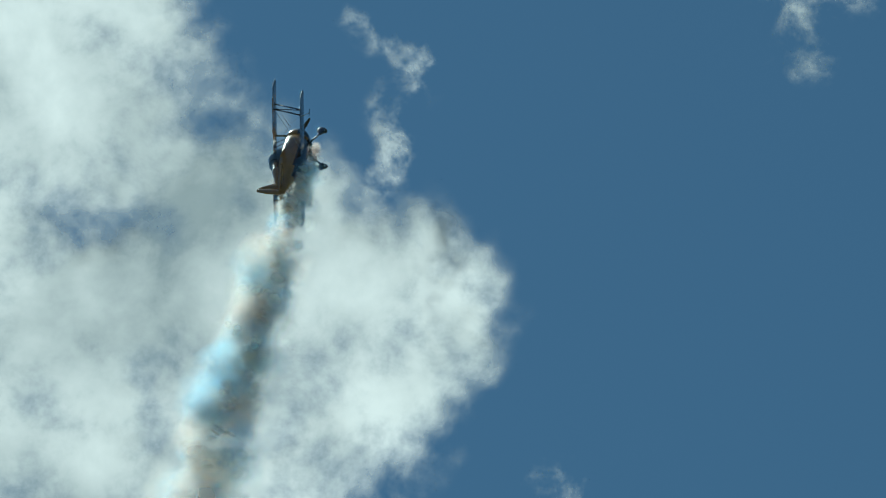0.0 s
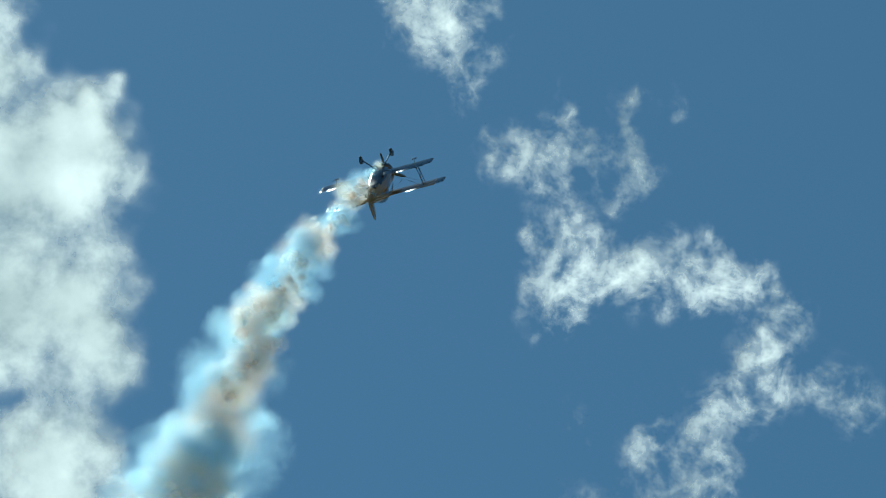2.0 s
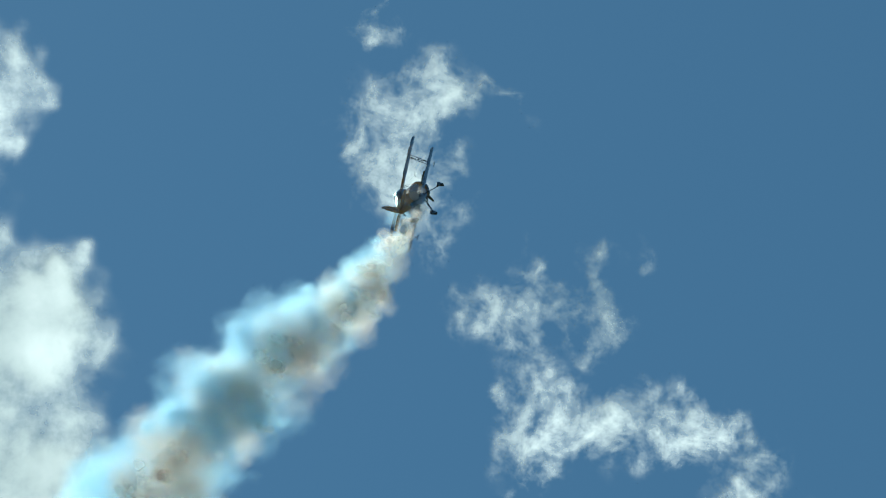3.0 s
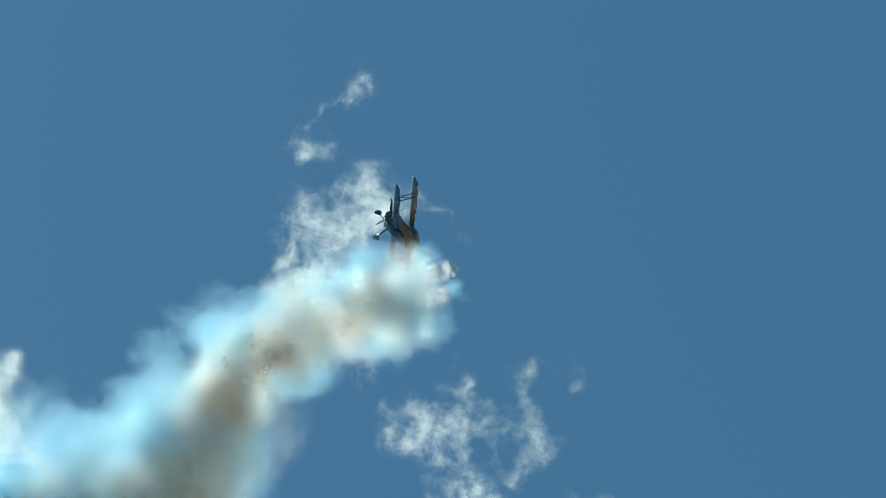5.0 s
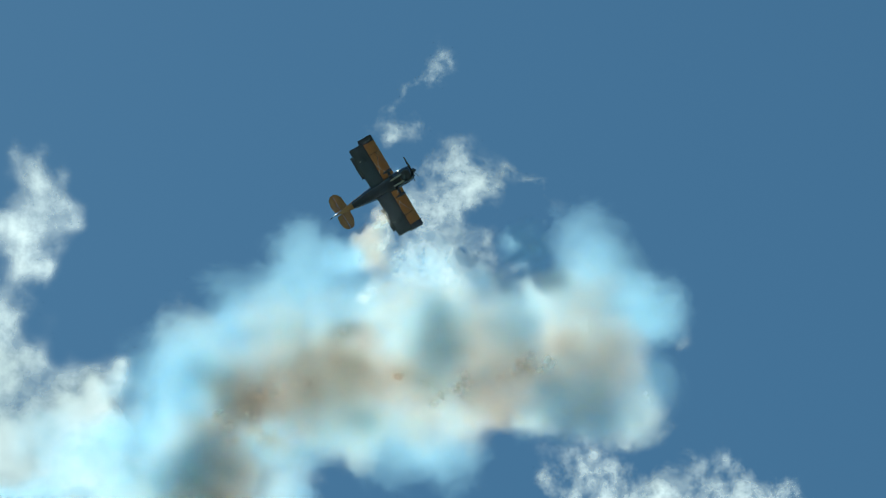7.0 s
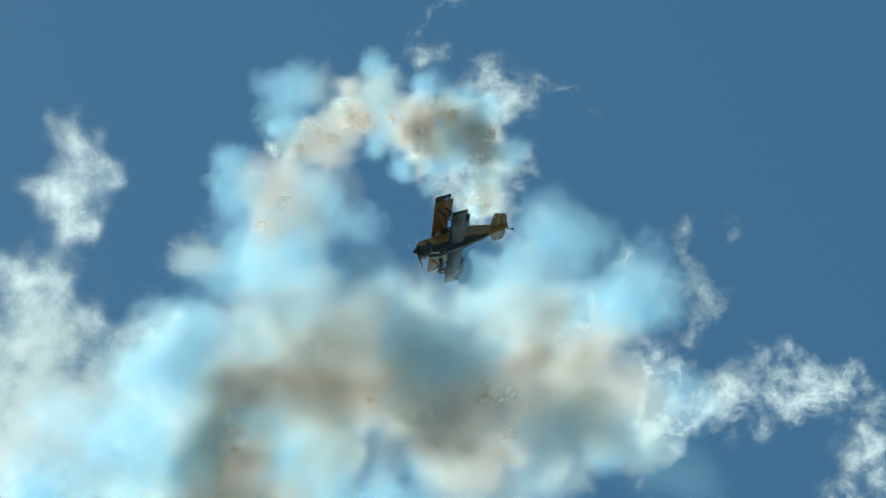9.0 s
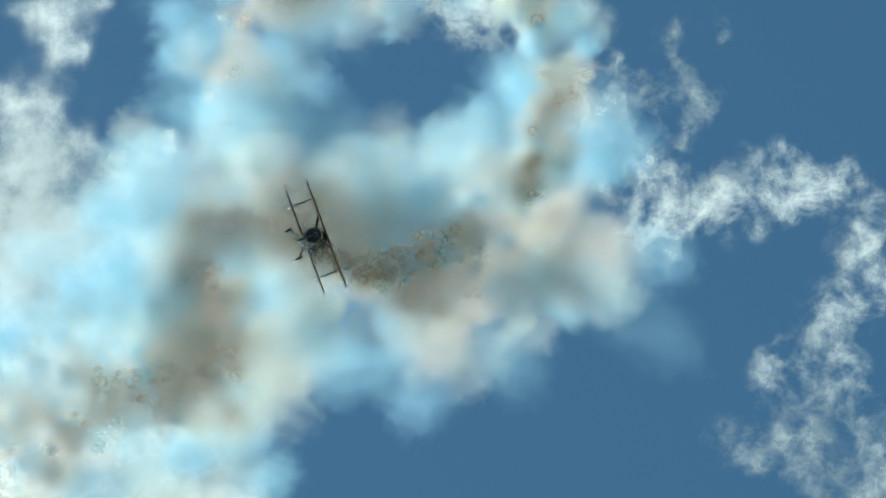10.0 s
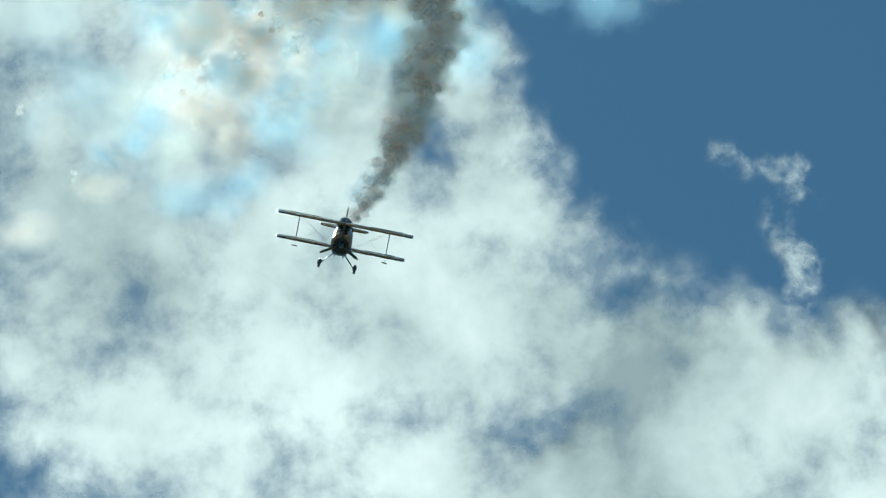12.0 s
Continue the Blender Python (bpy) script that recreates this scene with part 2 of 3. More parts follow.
BILLOWS_A = [
    (-687, -450, -617, -697, 150, 1.00),
    (-675, -751, -469, -861, 180, 1.00),
    (-562, -1050, -209, -1030, 190, 1.00),
    (-164, -905, 57, -913, 100, 0.90),
    (-17, -1020, 49, -1119, 100, 0.80),
    (-449, -1302, -87, -1230, 130, 0.90),
    (-654, -1261, -452, -1250, 180, 1.00),
    (-447, -476, -333, -560, 70, 0.45),
    (-541, -824, -451, -819, 60, -0.50),
    (-406, -1134, -361, -1224, 50, -0.50),
    (-209, -1226, -168, -1234, 40, -0.40),
    (-491, -78, -456, -318, 60, 0.70),
    (-584, -829, -481, -837, 50, -0.60),
]
BILLOWS_B = [
    (-1226, -203, -926, -268, 180, 0.85),
    (-846, -533, -565, -655, 190, 1.00),
    (-762, -790, -367, -879, 140, 1.00),
    (-430, -735, -369, -815, 80, 0.80),
    (-188, -803, -77, -961, 110, 1.00),
    (69, -918, 134, -1020, 90, 0.90),
    (-1236, -593, -964, -755, 190, 0.85),
    (-1288, -408, -1091, -464, 150, 0.70),
    (-969, -413, -872, -441, 120, 0.60),
    (-620, -52, -596, -79, 60, -0.50),
    (-1251, 66, -763, -73, 150, 0.70),
    (-789, -269, -527, -344, 120, 0.80),
    (-516, 1, -462, -132, 60, 0.70),
    (-498, -206, -494, -330, 60, 0.70),
    (-649, -93, -628, -138, 70, -0.60),
]
BILLOWS_C = [
    (-592, -259, -562, -316, 40, -0.60),
]
BILLOWS_D = [
    (-611, 353, -527, 300, 100, 0.95),
    (-568, 86, -456, 56, 65, 0.90),
    (-519, -139, -476, -175, 75, 0.80),
    (-552, -332, -486, -406, 90, 1.00),
    (-745, 401, -670, -474, 130, 0.90),
    (-556, -62, -519, -19, 50, -0.50),
    (-548, -271, -535, -300, 40, -0.50),
    (-533, 447, -501, 419, 50, 0.60),
    (-931, 478, -945, 70, 160, 0.90),
    (-995, -21, -758, -121, 170, 0.80),
    (-797, 429, -755, 482, 50, -0.50),
]
BILLOWS_E = [
    (-616, 774, -588, 712, 50, 0.45),
    (-574, 854, -555, 792, 40, 0.35),
    (-663, 514, -634, 493, 40, 0.50),
    (-608, 361, -467, 386, 70, 0.85),
    (-586, 886, -554, 820, 35, 0.35),
    (-698, 586, -635, 598, 50, 0.40),
    (-656, 448, -578, 356, 60, 0.80),
    (-699, 283, -586, 297, 100, 0.90),
    (-523, 389, -472, 463, 40, 0.60),
    (-456, 137, -441, 34, 70, 0.80),
]
build_cloud(1, "bright white ragged cumulus bank with soft grey shading painted in", BILLOWS_A + BILLOWS_B + BILLOWS_C + BILLOWS_D + BILLOWS_E, BANK)
build_cloud(5, "thin hooked wisp of white cirrus cloud", [
    (-67, -465, 49, -498, 26, 0.42),
    (49, -498, 13, -662, 38, 0.55),
    (13, -662, -8, -815, 40, 0.42),
    (-324, -492, -371, -530, 30, 0.45),
], WISP)
build_cloud(6, "torn vertical wisp of white cloud", [
    (162, 866, 174, 837, 40, 0.50),
    (55, 793, 196, 803, 45, 0.60),
    (146, 794, 124, 661, 70, 0.75),
    (124, 661, 170, 563, 50, 0.50),
    (70, 718, 64, 647, 30, 0.40),
    (254, 842, 342, 807, 22, 0.68),
    (211, 717, 237, 618, 35, 0.25),
], WISP)
build_cloud(7, "small shredded wisps of high white cloud", [
    (156, 1074, 123, 1037, 25, 0.45),
    (143, 1038, 150, 987, 20, 0.35),
    (25, 950, 46, 931, 28, 0.55),
    (55, 962, 113, 1016, 16, 0.60),
    (68, 911, 117, 934, 25, 0.55),
], WISP)
build_cloud(8, "cross-shaped wisp of thin white cloud", [
    (238, 436, 319, 436, 32, 0.58),
    (319, 431, 490, 442, 45, 0.55),
    (363, 464, 354, 363, 42, 0.58),
    (485, 533, 484, 371, 32, 0.52),
    (353, 534, 360, 505, 24, 0.40),
    (554, 547, 565, 543, 18, 0.35),
], WISP)
build_cloud(9, "bent band of thin white cloud", [
    (365, 344, 385, 174, 50, 0.60),
    (371, 244, 511, 252, 55, 0.65),
    (511, 252, 693, 234, 60, 0.65),
    (314, 190, 375, 174, 24, 0.35),
    (651, 261, 698, 234, 40, 0.60),
], WISP)
build_cloud(10, "drifting veil of ragged white cloud", [
    (764, 221, 806, 205, 30, 0.50),
    (767, 191, 736, 78, 40, 0.55),
    (746, 79, 655, -39, 55, 0.62),
    (775, 91, 921, 43, 55, 0.42),
    (545, -48, 569, -86, 35, 0.50),
    (668, -68, 667, -169, 40, 0.50),
    (497, -193, 703, -236, 80, 0.42),
    (577, -176, 664, -259, 50, 0.50),
    (658, -310, 811, -327, 60, 0.45),
    (413, -29, 444, -42, 28, 0.30),
    (709, -371, 746, -479, 55, 0.45),
    (347, -1258, 374, -1287, 40, 0.45),
], WISP)

# ---- the biplane ----
# nose along +x, left wing along +y, up along +z; metres


def part(name, bm, mats, parent, label="", smooth=True):
    me = bpy.data.meshes.new(name)
    bm.to_mesh(me)
    bm.free()
    for m in (mats if isinstance(mats, (list, tuple)) else [mats]):
        me.materials.append(m)
    if smooth:
        me.polygons.foreach_set("use_smooth", [True] * len(me.polygons))
    ob = new(name, me)
    ob.parent = parent
    return tagged(ob, label)


def loft(rings, closed=True, caps=True):
    """A skin through rings of equally many points."""
    bm = bmesh.new()
    rows = [[bm.verts.new(p) for p in ring] for ring in rings]
    n = len(rows[0])
    for a, b in zip(rows, rows[1:]):
        for i in range(n if closed else n - 1):
            bm.faces.new((a[i], a[(i + 1) % n], b[(i + 1) % n], b[i]))
    if caps:
        bm.faces.new(rows[0])
        bm.faces.new(rows[-1][::-1])
    bmesh.ops.recalc_face_normals(bm, faces=bm.faces)
    return bm


def oval(x, hw, zt, zb, n=20, power=2.4):
    ring, zc, hh = [], (zt + zb) / 2, (zt - zb) / 2
    for i in range(n):
        a = 2 * math.pi * i / n
        c, s = math.cos(a), math.sin(a)
        ring.append((x, hw * math.copysign(abs(c) ** (2 / power), c), zc + hh * math.copysign(abs(s) ** (2 / power), s)))
    return ring


def foil(chord, thick, n=9):
    """A symmetrical section from the trailing edge over the top to the nose and back; (x, z)."""
    xs = [0.5 * (1 + math.cos(math.pi * i / n)) for i in range(n + 1)]

    def half(u):
        return thick / 0.2 * (0.2969 * math.sqrt(u) - 0.126 * u - 0.3516 * u * u + 0.2843 * u ** 3 - 0.1036 * u ** 4) * chord
    top = [(chord * (0.5 - u), half(u)) for u in xs]
    low = [(chord * (0.5 - u), -half(u)) for u in xs[::-1][1:-1]]
    return top + low


def bar(a, b, wide, thick, along=Vector((1, 0, 0)), n=8):
    """A streamlined strut from a to b, wide along the airflow."""
    a, b = Vector(a), Vector(b)
    d = (b - a).normalized()
    u = (along - d * along.dot(d)).normalized()
    v = d.cross(u)
    return loft([[tuple(p + u * wide / 2 * math.cos(2 * math.pi * i / n) + v * thick / 2 * math.sin(2 * math.pi * i / n)) for i in range(n)] for p in (a, b)])


def by_face(bm, rule):
    for f in bm.faces:
        f.material_index = rule(f.calc_center_median(), f.normal)


def wing_half(side, x, z, span, root, chord, lift, dark_belly):
    """One wing panel, with ribs showing through the covering and a slightly rounded tip."""
    rings, y, i = [], root, 0
    stations = []
    pitch = 0.15
    while y < span - 0.12:
        stations.append((y, 0.118 if i % 2 == 0 else 0.108, chord))
        y, i = y + pitch, i + 1
    stations += [(span - 0.10, 0.112, chord * 0.99), (span - 0.03, 0.085, chord * 0.95), (span, 0.03, chord * 0.86)]
    for y, th, c in stations:
        rings.append([(x + px, side * y, z + lift * (y - root) + pz) for px, pz in foil(c, th)])
    bm = loft(rings)

    def rule(c, n):
        if abs(c.y) > span - 0.42:
            return 1
        return 1 if dark_belly and n.z < -0.25 else 0
    by_face(bm, rule)
    return bm


def aileron(side, x, z, y0, y1, chord):
    return loft([[(x - chord / 2 + px * 1.0 - 0.03, side * y, z + pz * 0.9) for px, pz in foil(0.27, 0.16)] for y in (y0, (y0 + y1) / 2, y1)])


def fin_plate(points, thick, axis):
    """A thin tapered tail surface from an outline; axis 'y' stands upright, 'z' lies flat."""
    bm = bmesh.new()
    cen = Vector((sum(p[0] for p in points) / len(points), sum(p[1] for p in points) / len(points)))
    layers = []
    for s, shrink in ((-1, 0.93), (-0.35, 1.0), (0.35, 1.0), (1, 0.93)):
        row = []
        for a, b in points:
            p = cen + (Vector((a, b)) - cen) * shrink
            row.append((p.x, s * thick / 2, p.y) if axis == "y" else (p.x, p.y, s * thick / 2))
        layers.append([bm.verts.new(v) for v in row])
    n = len(points)
    for lo, hi in zip(layers, layers[1:]):
        for i in range(n):
            bm.faces.new((lo[i], lo[(i + 1) % n], hi[(i + 1) % n], hi[i]))
    bm.faces.new(layers[0][::-1])
    bm.faces.new(layers[-1])
    bmesh.ops.recalc_face_normals(bm, faces=bm.faces)
    return bm


def shifted(bm, x, y, z):
    bmesh.ops.translate(bm, verts=bm.verts, vec=(x, y, z))
    return bm


def wheel_part(parent, name, x, y, z, r, wide):
    n, rings = 20, []
    for k in range(8):
        a = 2 * math.pi * k / 8
        rr, yy = r - r * 0.28 + r * 0.28 * math.cos(a), wide / 2 * math.sin(a)
        rings.append([(x + rr * math.cos(2 * math.pi * i / n), y + yy, z + rr * math.sin(2 * math.pi * i / n)) for i in range(n)])
    rings.append(rings[0])
    tyre = part(name, loft(rings, caps=False), BLACK, parent, "black rubber wheel")
    hub = [[(x + q * math.cos(2 * math.pi * i / 12), y + s, z + q * math.sin(2 * math.pi * i / 12)) for i in range(12)] for q, s in ((0.3 * r, -wide * 0.45), (0.55 * r, -wide * 0.3), (0.55 * r, wide * 0.3), (0.3 * r, wide * 0.45))]
    part("rim", loft(hub), STEEL, tyre, "bright metal rim")
    return tyre


UP_Z, LOW_Z, UP_X, LOW_X, CHORD = 0.75, -0.43, 0.24, -0.24, 0.93


def build_biplane():
    plane = new("biplane")
    tagged(plane, "gold and navy stunt biplane with fixed wheels trailing smoke", "aircraft")
    # fuselage
    rings = [oval(1.12, 0.47, 0.46, -0.54), oval(0.7, 0.475, 0.50, -0.60), oval(0.2, 0.47, 0.52, -0.62), oval(-0.3, 0.46, 0.52, -0.60),
             oval(-0.9, 0.42, 0.50, -0.55), oval(-1.5, 0.34, 0.44, -0.46), oval(-2.2, 0.24, 0.34, -0.34), oval(-2.9, 0.13, 0.22, -0.22), oval(-3.45, 0.05, 0.14, -0.12)]
    bm = loft(rings)
    by_face(bm, lambda c, n: 1 if c.z < -0.20 + 0.05 * c.x or c.z > 0.44 and c.x > 0.2 else 0)
    part("fuselage", bm, [GOLD, NAVY], plane, "gold fuselage with dark navy belly")
    cowl = [oval(1.84, 0.22, 0.20, -0.22), oval(1.83, 0.34, 0.32, -0.36), oval(1.76, 0.41, 0.39, -0.46), oval(1.55, 0.465, 0.45, -0.54), oval(1.15, 0.485, 0.475, -0.565)]
    bm = loft(cowl)
    by_face(bm, lambda c, n: 1 if c.z < -0.05 or c.x > 1.8 else 0)
    cowling = part("engine_cowling", bm, [GOLD, NAVY], plane, "rounded engine cowling with dark intake")
    for s in (1, -1):
        inlet = loft([[(1.842 + q, s * 0.2 + r * 0.11 * math.cos(2 * math.pi * i / 12), 0.08 + r * 0.085 * math.sin(2 * math.pi * i / 12)) for i in range(12)] for q, r in ((-0.03, 1.0), (0.012, 1.0), (0.012, 0.8), (-0.02, 0.7))])
        part("air_inlet", inlet, BLACK, cowling, "dark cooling air inlet")
        pipe = loft([[(px, s * 0.2 + 0.05 * math.cos(2 * math.pi * i / 10), pz + 0.05 * math.sin(2 * math.pi * i / 10)) for i in range(10)] for px, pz in ((1.3, -0.5), (1.05, -0.6), (0.75, -0.68), (0.6, -0.7))])
        part("exhaust_pipe", pipe, STEEL, plane, "steel exhaust pipe under the belly")
    # canopy and headrest
    bub = [oval(0.30, 0.10, 0.54, 0.44, 16, 2), oval(0.10, 0.27, 0.70, 0.34, 16, 2), oval(-0.25, 0.34, 0.90, 0.30, 16, 2), oval(-0.65, 0.33, 0.92, 0.30, 16, 2), oval(-1.05, 0.27, 0.80, 0.30, 16, 2), oval(-1.4, 0.15, 0.60, 0.34, 16, 2)]
    canopy = part("canopy", loft(bub), TINT, plane, "dark smoked bubble canopy")
    for q in (0.08, -0.95):
        hoop = [[(q + 0.02 * a, y * 1.03, z * 1.01) for _, y, z in oval(0, 0.27 if q > 0 else 0.29, 0.70 if q > 0 else 0.83, 0.34, 16, 2)] for a in (-1, 1)]
        part("canopy_frame", loft(hoop, caps=False), NAVY, canopy)
    deck = [oval(-1.1, 0.25, 0.74, 0.36, 14, 2), oval(-1.7, 0.20, 0.60, 0.30, 14, 2), oval(-2.4, 0.12, 0.42, 0.22, 14, 2), oval(-3.0, 0.05, 0.26, 0.15, 14, 2)]
    part("turtledeck", loft(deck), GOLD, plane, "gold fairing behind the canopy")
    # wings
    for s in (1, -1):
        uw = part("upper_wing", wing_half(s, UP_X, UP_Z, 3.10, 0.02, CHORD, 0.0, False), [GOLD, NAVY], plane, "gold fabric-covered wing with navy tip")
        part("aileron", aileron(s, UP_X, UP_Z, 1.15, 2.65, CHORD), GOLD, uw, "gold aileron")
        lw = part("lower_wing", wing_half(s, LOW_X, LOW_Z, 2.92, 0.30, CHORD, 0.0, True), [GOLD, NAVY], plane, "gold wing with dark navy underside")
        part("aileron", aileron(s, LOW_X, LOW_Z, 1.05, 2.5, CHORD), NAVY, lw, "navy aileron")
        # aileron spade below the lower wing
        part("spade_arm", bar((LOW_X - 0.35, s * 2.05, LOW_Z - 0.02), (LOW_X + 0.05, s * 2.05, LOW_Z - 0.30), 0.03, 0.02, Vector((0, 0, 1))), STEEL, lw)
        part("spade", shifted(fin_plate([(-0.13, -0.13), (0.13, -0.13), (0.13, 0.13), (-0.13, 0.13)], 0.014, "z"), LOW_X + 0.08, s * 2.05, LOW_Z - 0.30), NAVY, lw, "small navy aileron spade")
        # interplane struts: two legs and a slanting brace
        y = 2.05
        part("interplane_strut", bar((UP_X + 0.27, s * y, UP_Z), (LOW_X + 0.27, s * y, LOW_Z), 0.10, 0.035), NAVY, plane, "slim navy interplane strut")
        part("interplane_strut", bar((UP_X - 0.22, s * y, UP_Z), (LOW_X - 0.22, s * y, LOW_Z), 0.10, 0.035), NAVY, plane, "slim navy interplane strut")
        part("strut_brace", bar((UP_X - 0.20, s * y, UP_Z - 0.03), (LOW_X + 0.25, s * y, LOW_Z + 0.03), 0.05, 0.025), NAVY, plane)
        # cabane struts
        part("cabane_strut", bar((0.55, s * 0.30, UP_Z - 0.02), (0.72, s * 0.40, 0.40), 0.07, 0.03), NAVY, plane)
        part("cabane_strut", bar((0.05, s * 0.30, UP_Z - 0.02), (0.28, s * 0.40, 0.42), 0.07, 0.03), NAVY, plane)
        # flying and landing wires
        for a, b in (((UP_X + 0.25, s * 2.0, UP_Z - 0.04), (0.05, s * 0.46, -0.42)), ((UP_X - 0.2, s * 2.0, UP_Z - 0.04), (-0.35, s * 0.45, -0.42)), ((LOW_X + 0.25, s * 2.0, LOW_Z + 0.04), (0.5, s * 0.32, UP_Z - 0.05))):
            part("bracing_wire", bar(a, b, 0.02, 0.009, n=6), STEEL, plane)
        # tail
        outline = [(-2.55, s * 0.06), (-2.62, s * 0.75), (-2.78, s * 1.05), (-2.98, s * 1.14), (-3.04, s * 1.10), (-3.04, s * 0.06)]
        part("stabilizer", shifted(fin_plate(outline, 0.06, "z"), 0, 0, 0.06), GOLD, plane, "gold rounded tailplane")
        outline = [(-3.06, s * 0.10), (-3.06, s * 1.12), (-3.2, s * 1.12), (-3.38, s * 0.95), (-3.48, s * 0.55), (-3.42, s * 0.14)]
        part("elevator", shifted(fin_plate(outline, 0.045, "z"), 0, 0, 0.06), GOLD, plane, "gold rounded elevator")
        # landing gear
        leg = part("landing_gear_leg", bar((0.72, s * 0.22, -0.55), (0.83, s * 0.74, -1.10), 0.16, 0.05), NAVY, plane, "sprung landing gear leg")
        w = wheel_part(leg, "wheel", 0.83, s * 0.80, -1.14, 0.20, 0.12)
        cap = [oval(0.83 + dx, hw, -1.14 + hh * 0.95, -1.14 - hh * 0.55, 14, 2) for dx, hw, hh in ((0.27, 0.03, 0.05), (0.18, 0.085, 0.17), (0.02, 0.10, 0.22), (-0.18, 0.07, 0.15), (-0.36, 0.02, 0.04))]
        bm = shifted(loft(cap), 0, s * 0.80, 0.03)
        part("wheel_fairing", bm, NAVY, leg, "streamlined navy wheel fairing")
    mid = [[(UP_X + px, y, UP_Z + pz) for px, pz in foil(CHORD, 0.118)] for y in (-0.02, 0.02)]
    part("wing_joint", loft(mid), GOLD, plane)
    fin = [(-2.6, 0.24), (-2.85, 0.62), (-3.08, 0.92), (-3.14, 0.92), (-3.14, 0.10)]
    part("fin", fin_plate(fin, 0.06, "y"), GOLD, plane, "gold upright tail fin")
    rud = [(-3.16, -0.12), (-3.16, 0.98), (-3.28, 1.03), (-3.46, 0.98), (-3.58, 0.6), (-3.6, 0.1), (-3.5, -0.15)]
    part("rudder", fin_plate(rud, 0.05, "y"), GOLD, plane, "gold rounded rudder")
    spring = part("tail_spring", bar((-3.2, 0, -0.12), (-3.66, 0, -0.30), 0.05, 0.03), STEEL, plane)
    wheel_part(spring, "tail_wheel", -3.68, 0, -0.33, 0.08, 0.05)
    # propeller
    hub = loft([[(x, r * math.cos(2 * math.pi * i / 16), r * math.sin(2 * math.pi * i / 16)) for i in range(16)] for x, r in ((-0.14, 0.17), (-0.02, 0.175), (0.08, 0.15), (0.18, 0.09), (0.25, 0.03), (0.262, 0.004))])
    prop = part("propeller", hub, NAVY, plane, "pointed navy spinner with three blades")
    prop.location = (1.87, 0, 0)
    for k in range(3):
        rings = []
        for r, c, tw in ((0.10, 0.09, 60), (0.30, 0.15, 45), (0.55, 0.165, 32), (0.80, 0.14, 24), (0.97, 0.09, 20), (1.0, 0.03, 18)):
            a = radians(tw)
            rings.append([(u * math.sin(a) * c + v * math.cos(a) * 0.02, u * math.cos(a) * c - v * math.sin(a) * 0.02, r) for u, v in ((-0.5, 0), (-0.2, 0.9), (0.2, 0.9), (0.5, 0), (0.2, -0.6), (-0.2, -0.6))])
        bm = loft(rings)
        bmesh.ops.rotate(bm, verts=bm.verts, matrix=Matrix.Rotation(radians(120 * k), 3, "X"))
        part("blade", bm, WOOD, prop, "dark composite propeller blade")
    return plane, prop


biplane, propeller = build_biplane()

# ---- smoke ----


def puff_mesh(mat, seed, size, count):
    """A puff of smoke: soft curved flakes lying loosely over one another."""
    rng = np.random.default_rng(seed)
    verts, faces, uvs = [], [], []
    for _ in range(count):
        c = rng.normal(size=3) * size * np.array((0.30, 0.30, 0.26))
        n = np.array((0.0, 0.0, 1.0)) + rng.normal(size=3) * 0.18
        n /= np.linalg.norm(n)
        u = np.cross(n, rng.normal(size=3))
        u /= np.linalg.norm(u)
        v = np.cross(n, u)
        r = size * rng.uniform(0.75, 1.15)
        base = len(verts)
        verts.append(c + n * r * 0.14)
        uvs.append((0.0, 0.0))
        for k, lift in ((0.5, 0.105), (1.0, 0.0)):
            for i in range(8):
                b = 2 * math.pi * i / 8
                verts.append(c + r * k * (u * math.cos(b) + v * math.sin(b)) + n * r * lift)
                uvs.append((k * math.cos(b), k * math.sin(b)))
        for i in range(8):
            j = (i + 1) % 8
            faces.append((base, base + 1 + i, base + 1 + j))
            faces.append((base + 1 + i, base + 9 + i, base + 9 + j, base + 1 + j))
    me = sheet("smoke_puff", [tuple(p) for p in verts], faces, [mat])
    layer = me.uv_layers.new(name="soft")
    for loop in me.loops:
        layer.data[loop.index].uv = uvs[loop.vertex_index]
    return me


# size in metres, age at which it has grown, share of the puffs, flakes
PUFFS = [(0.42, 0.0, 0.29, 3), (0.80, 0.06, 0.23, 3), (1.35, 0.22, 0.21, 4), (2.1, 0.7, 0.14, 4), (3.2, 1.6, 0.10, 4), (4.6, 2.4, 0.03, 3)]
LIGHT_TINTS = [[[puff_mesh(SMOKE_FRESH if i + k == 0 else SMOKES[i][k], 100 * i + 10 * k + j, size, count) for j in range(4)] for k, (size, _, _, count) in enumerate(PUFFS)]
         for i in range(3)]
LIGHT_TINT_LABELS = ("puff of dense oil smoke with tan through-light painted in", "puff of oil smoke with cream light painted in", "puff of thin smoke with pale blue scattered light painted in")
WIND = Vector((-1.57, 0.01, -1.34))
# smoke left at the stall goes on sinking
SINK = Vector((0.0, 0.88, -0.47)) * 1.6
# the climb's trail shears away to the west as it ages
OLD = Vector((-2.1, 0.0, 0.0))
OUTLET = Vector((0.9, 0.0, -0.62))
RATE = 420.0
# how far the propeller's wash throws the smoke back, by the time it leaves
WASH_T = (-2.0, 3.0, 4.0, 5.0, 6.0, 7.0, 8.0, 9.0, 10.0, 10.7, 12.1)
WASH_M = (14.5, 15.5, 19.5, 20.5, 12.6, 8.3, 1.0, 10.9, 20.0, 21.8, 21.6)


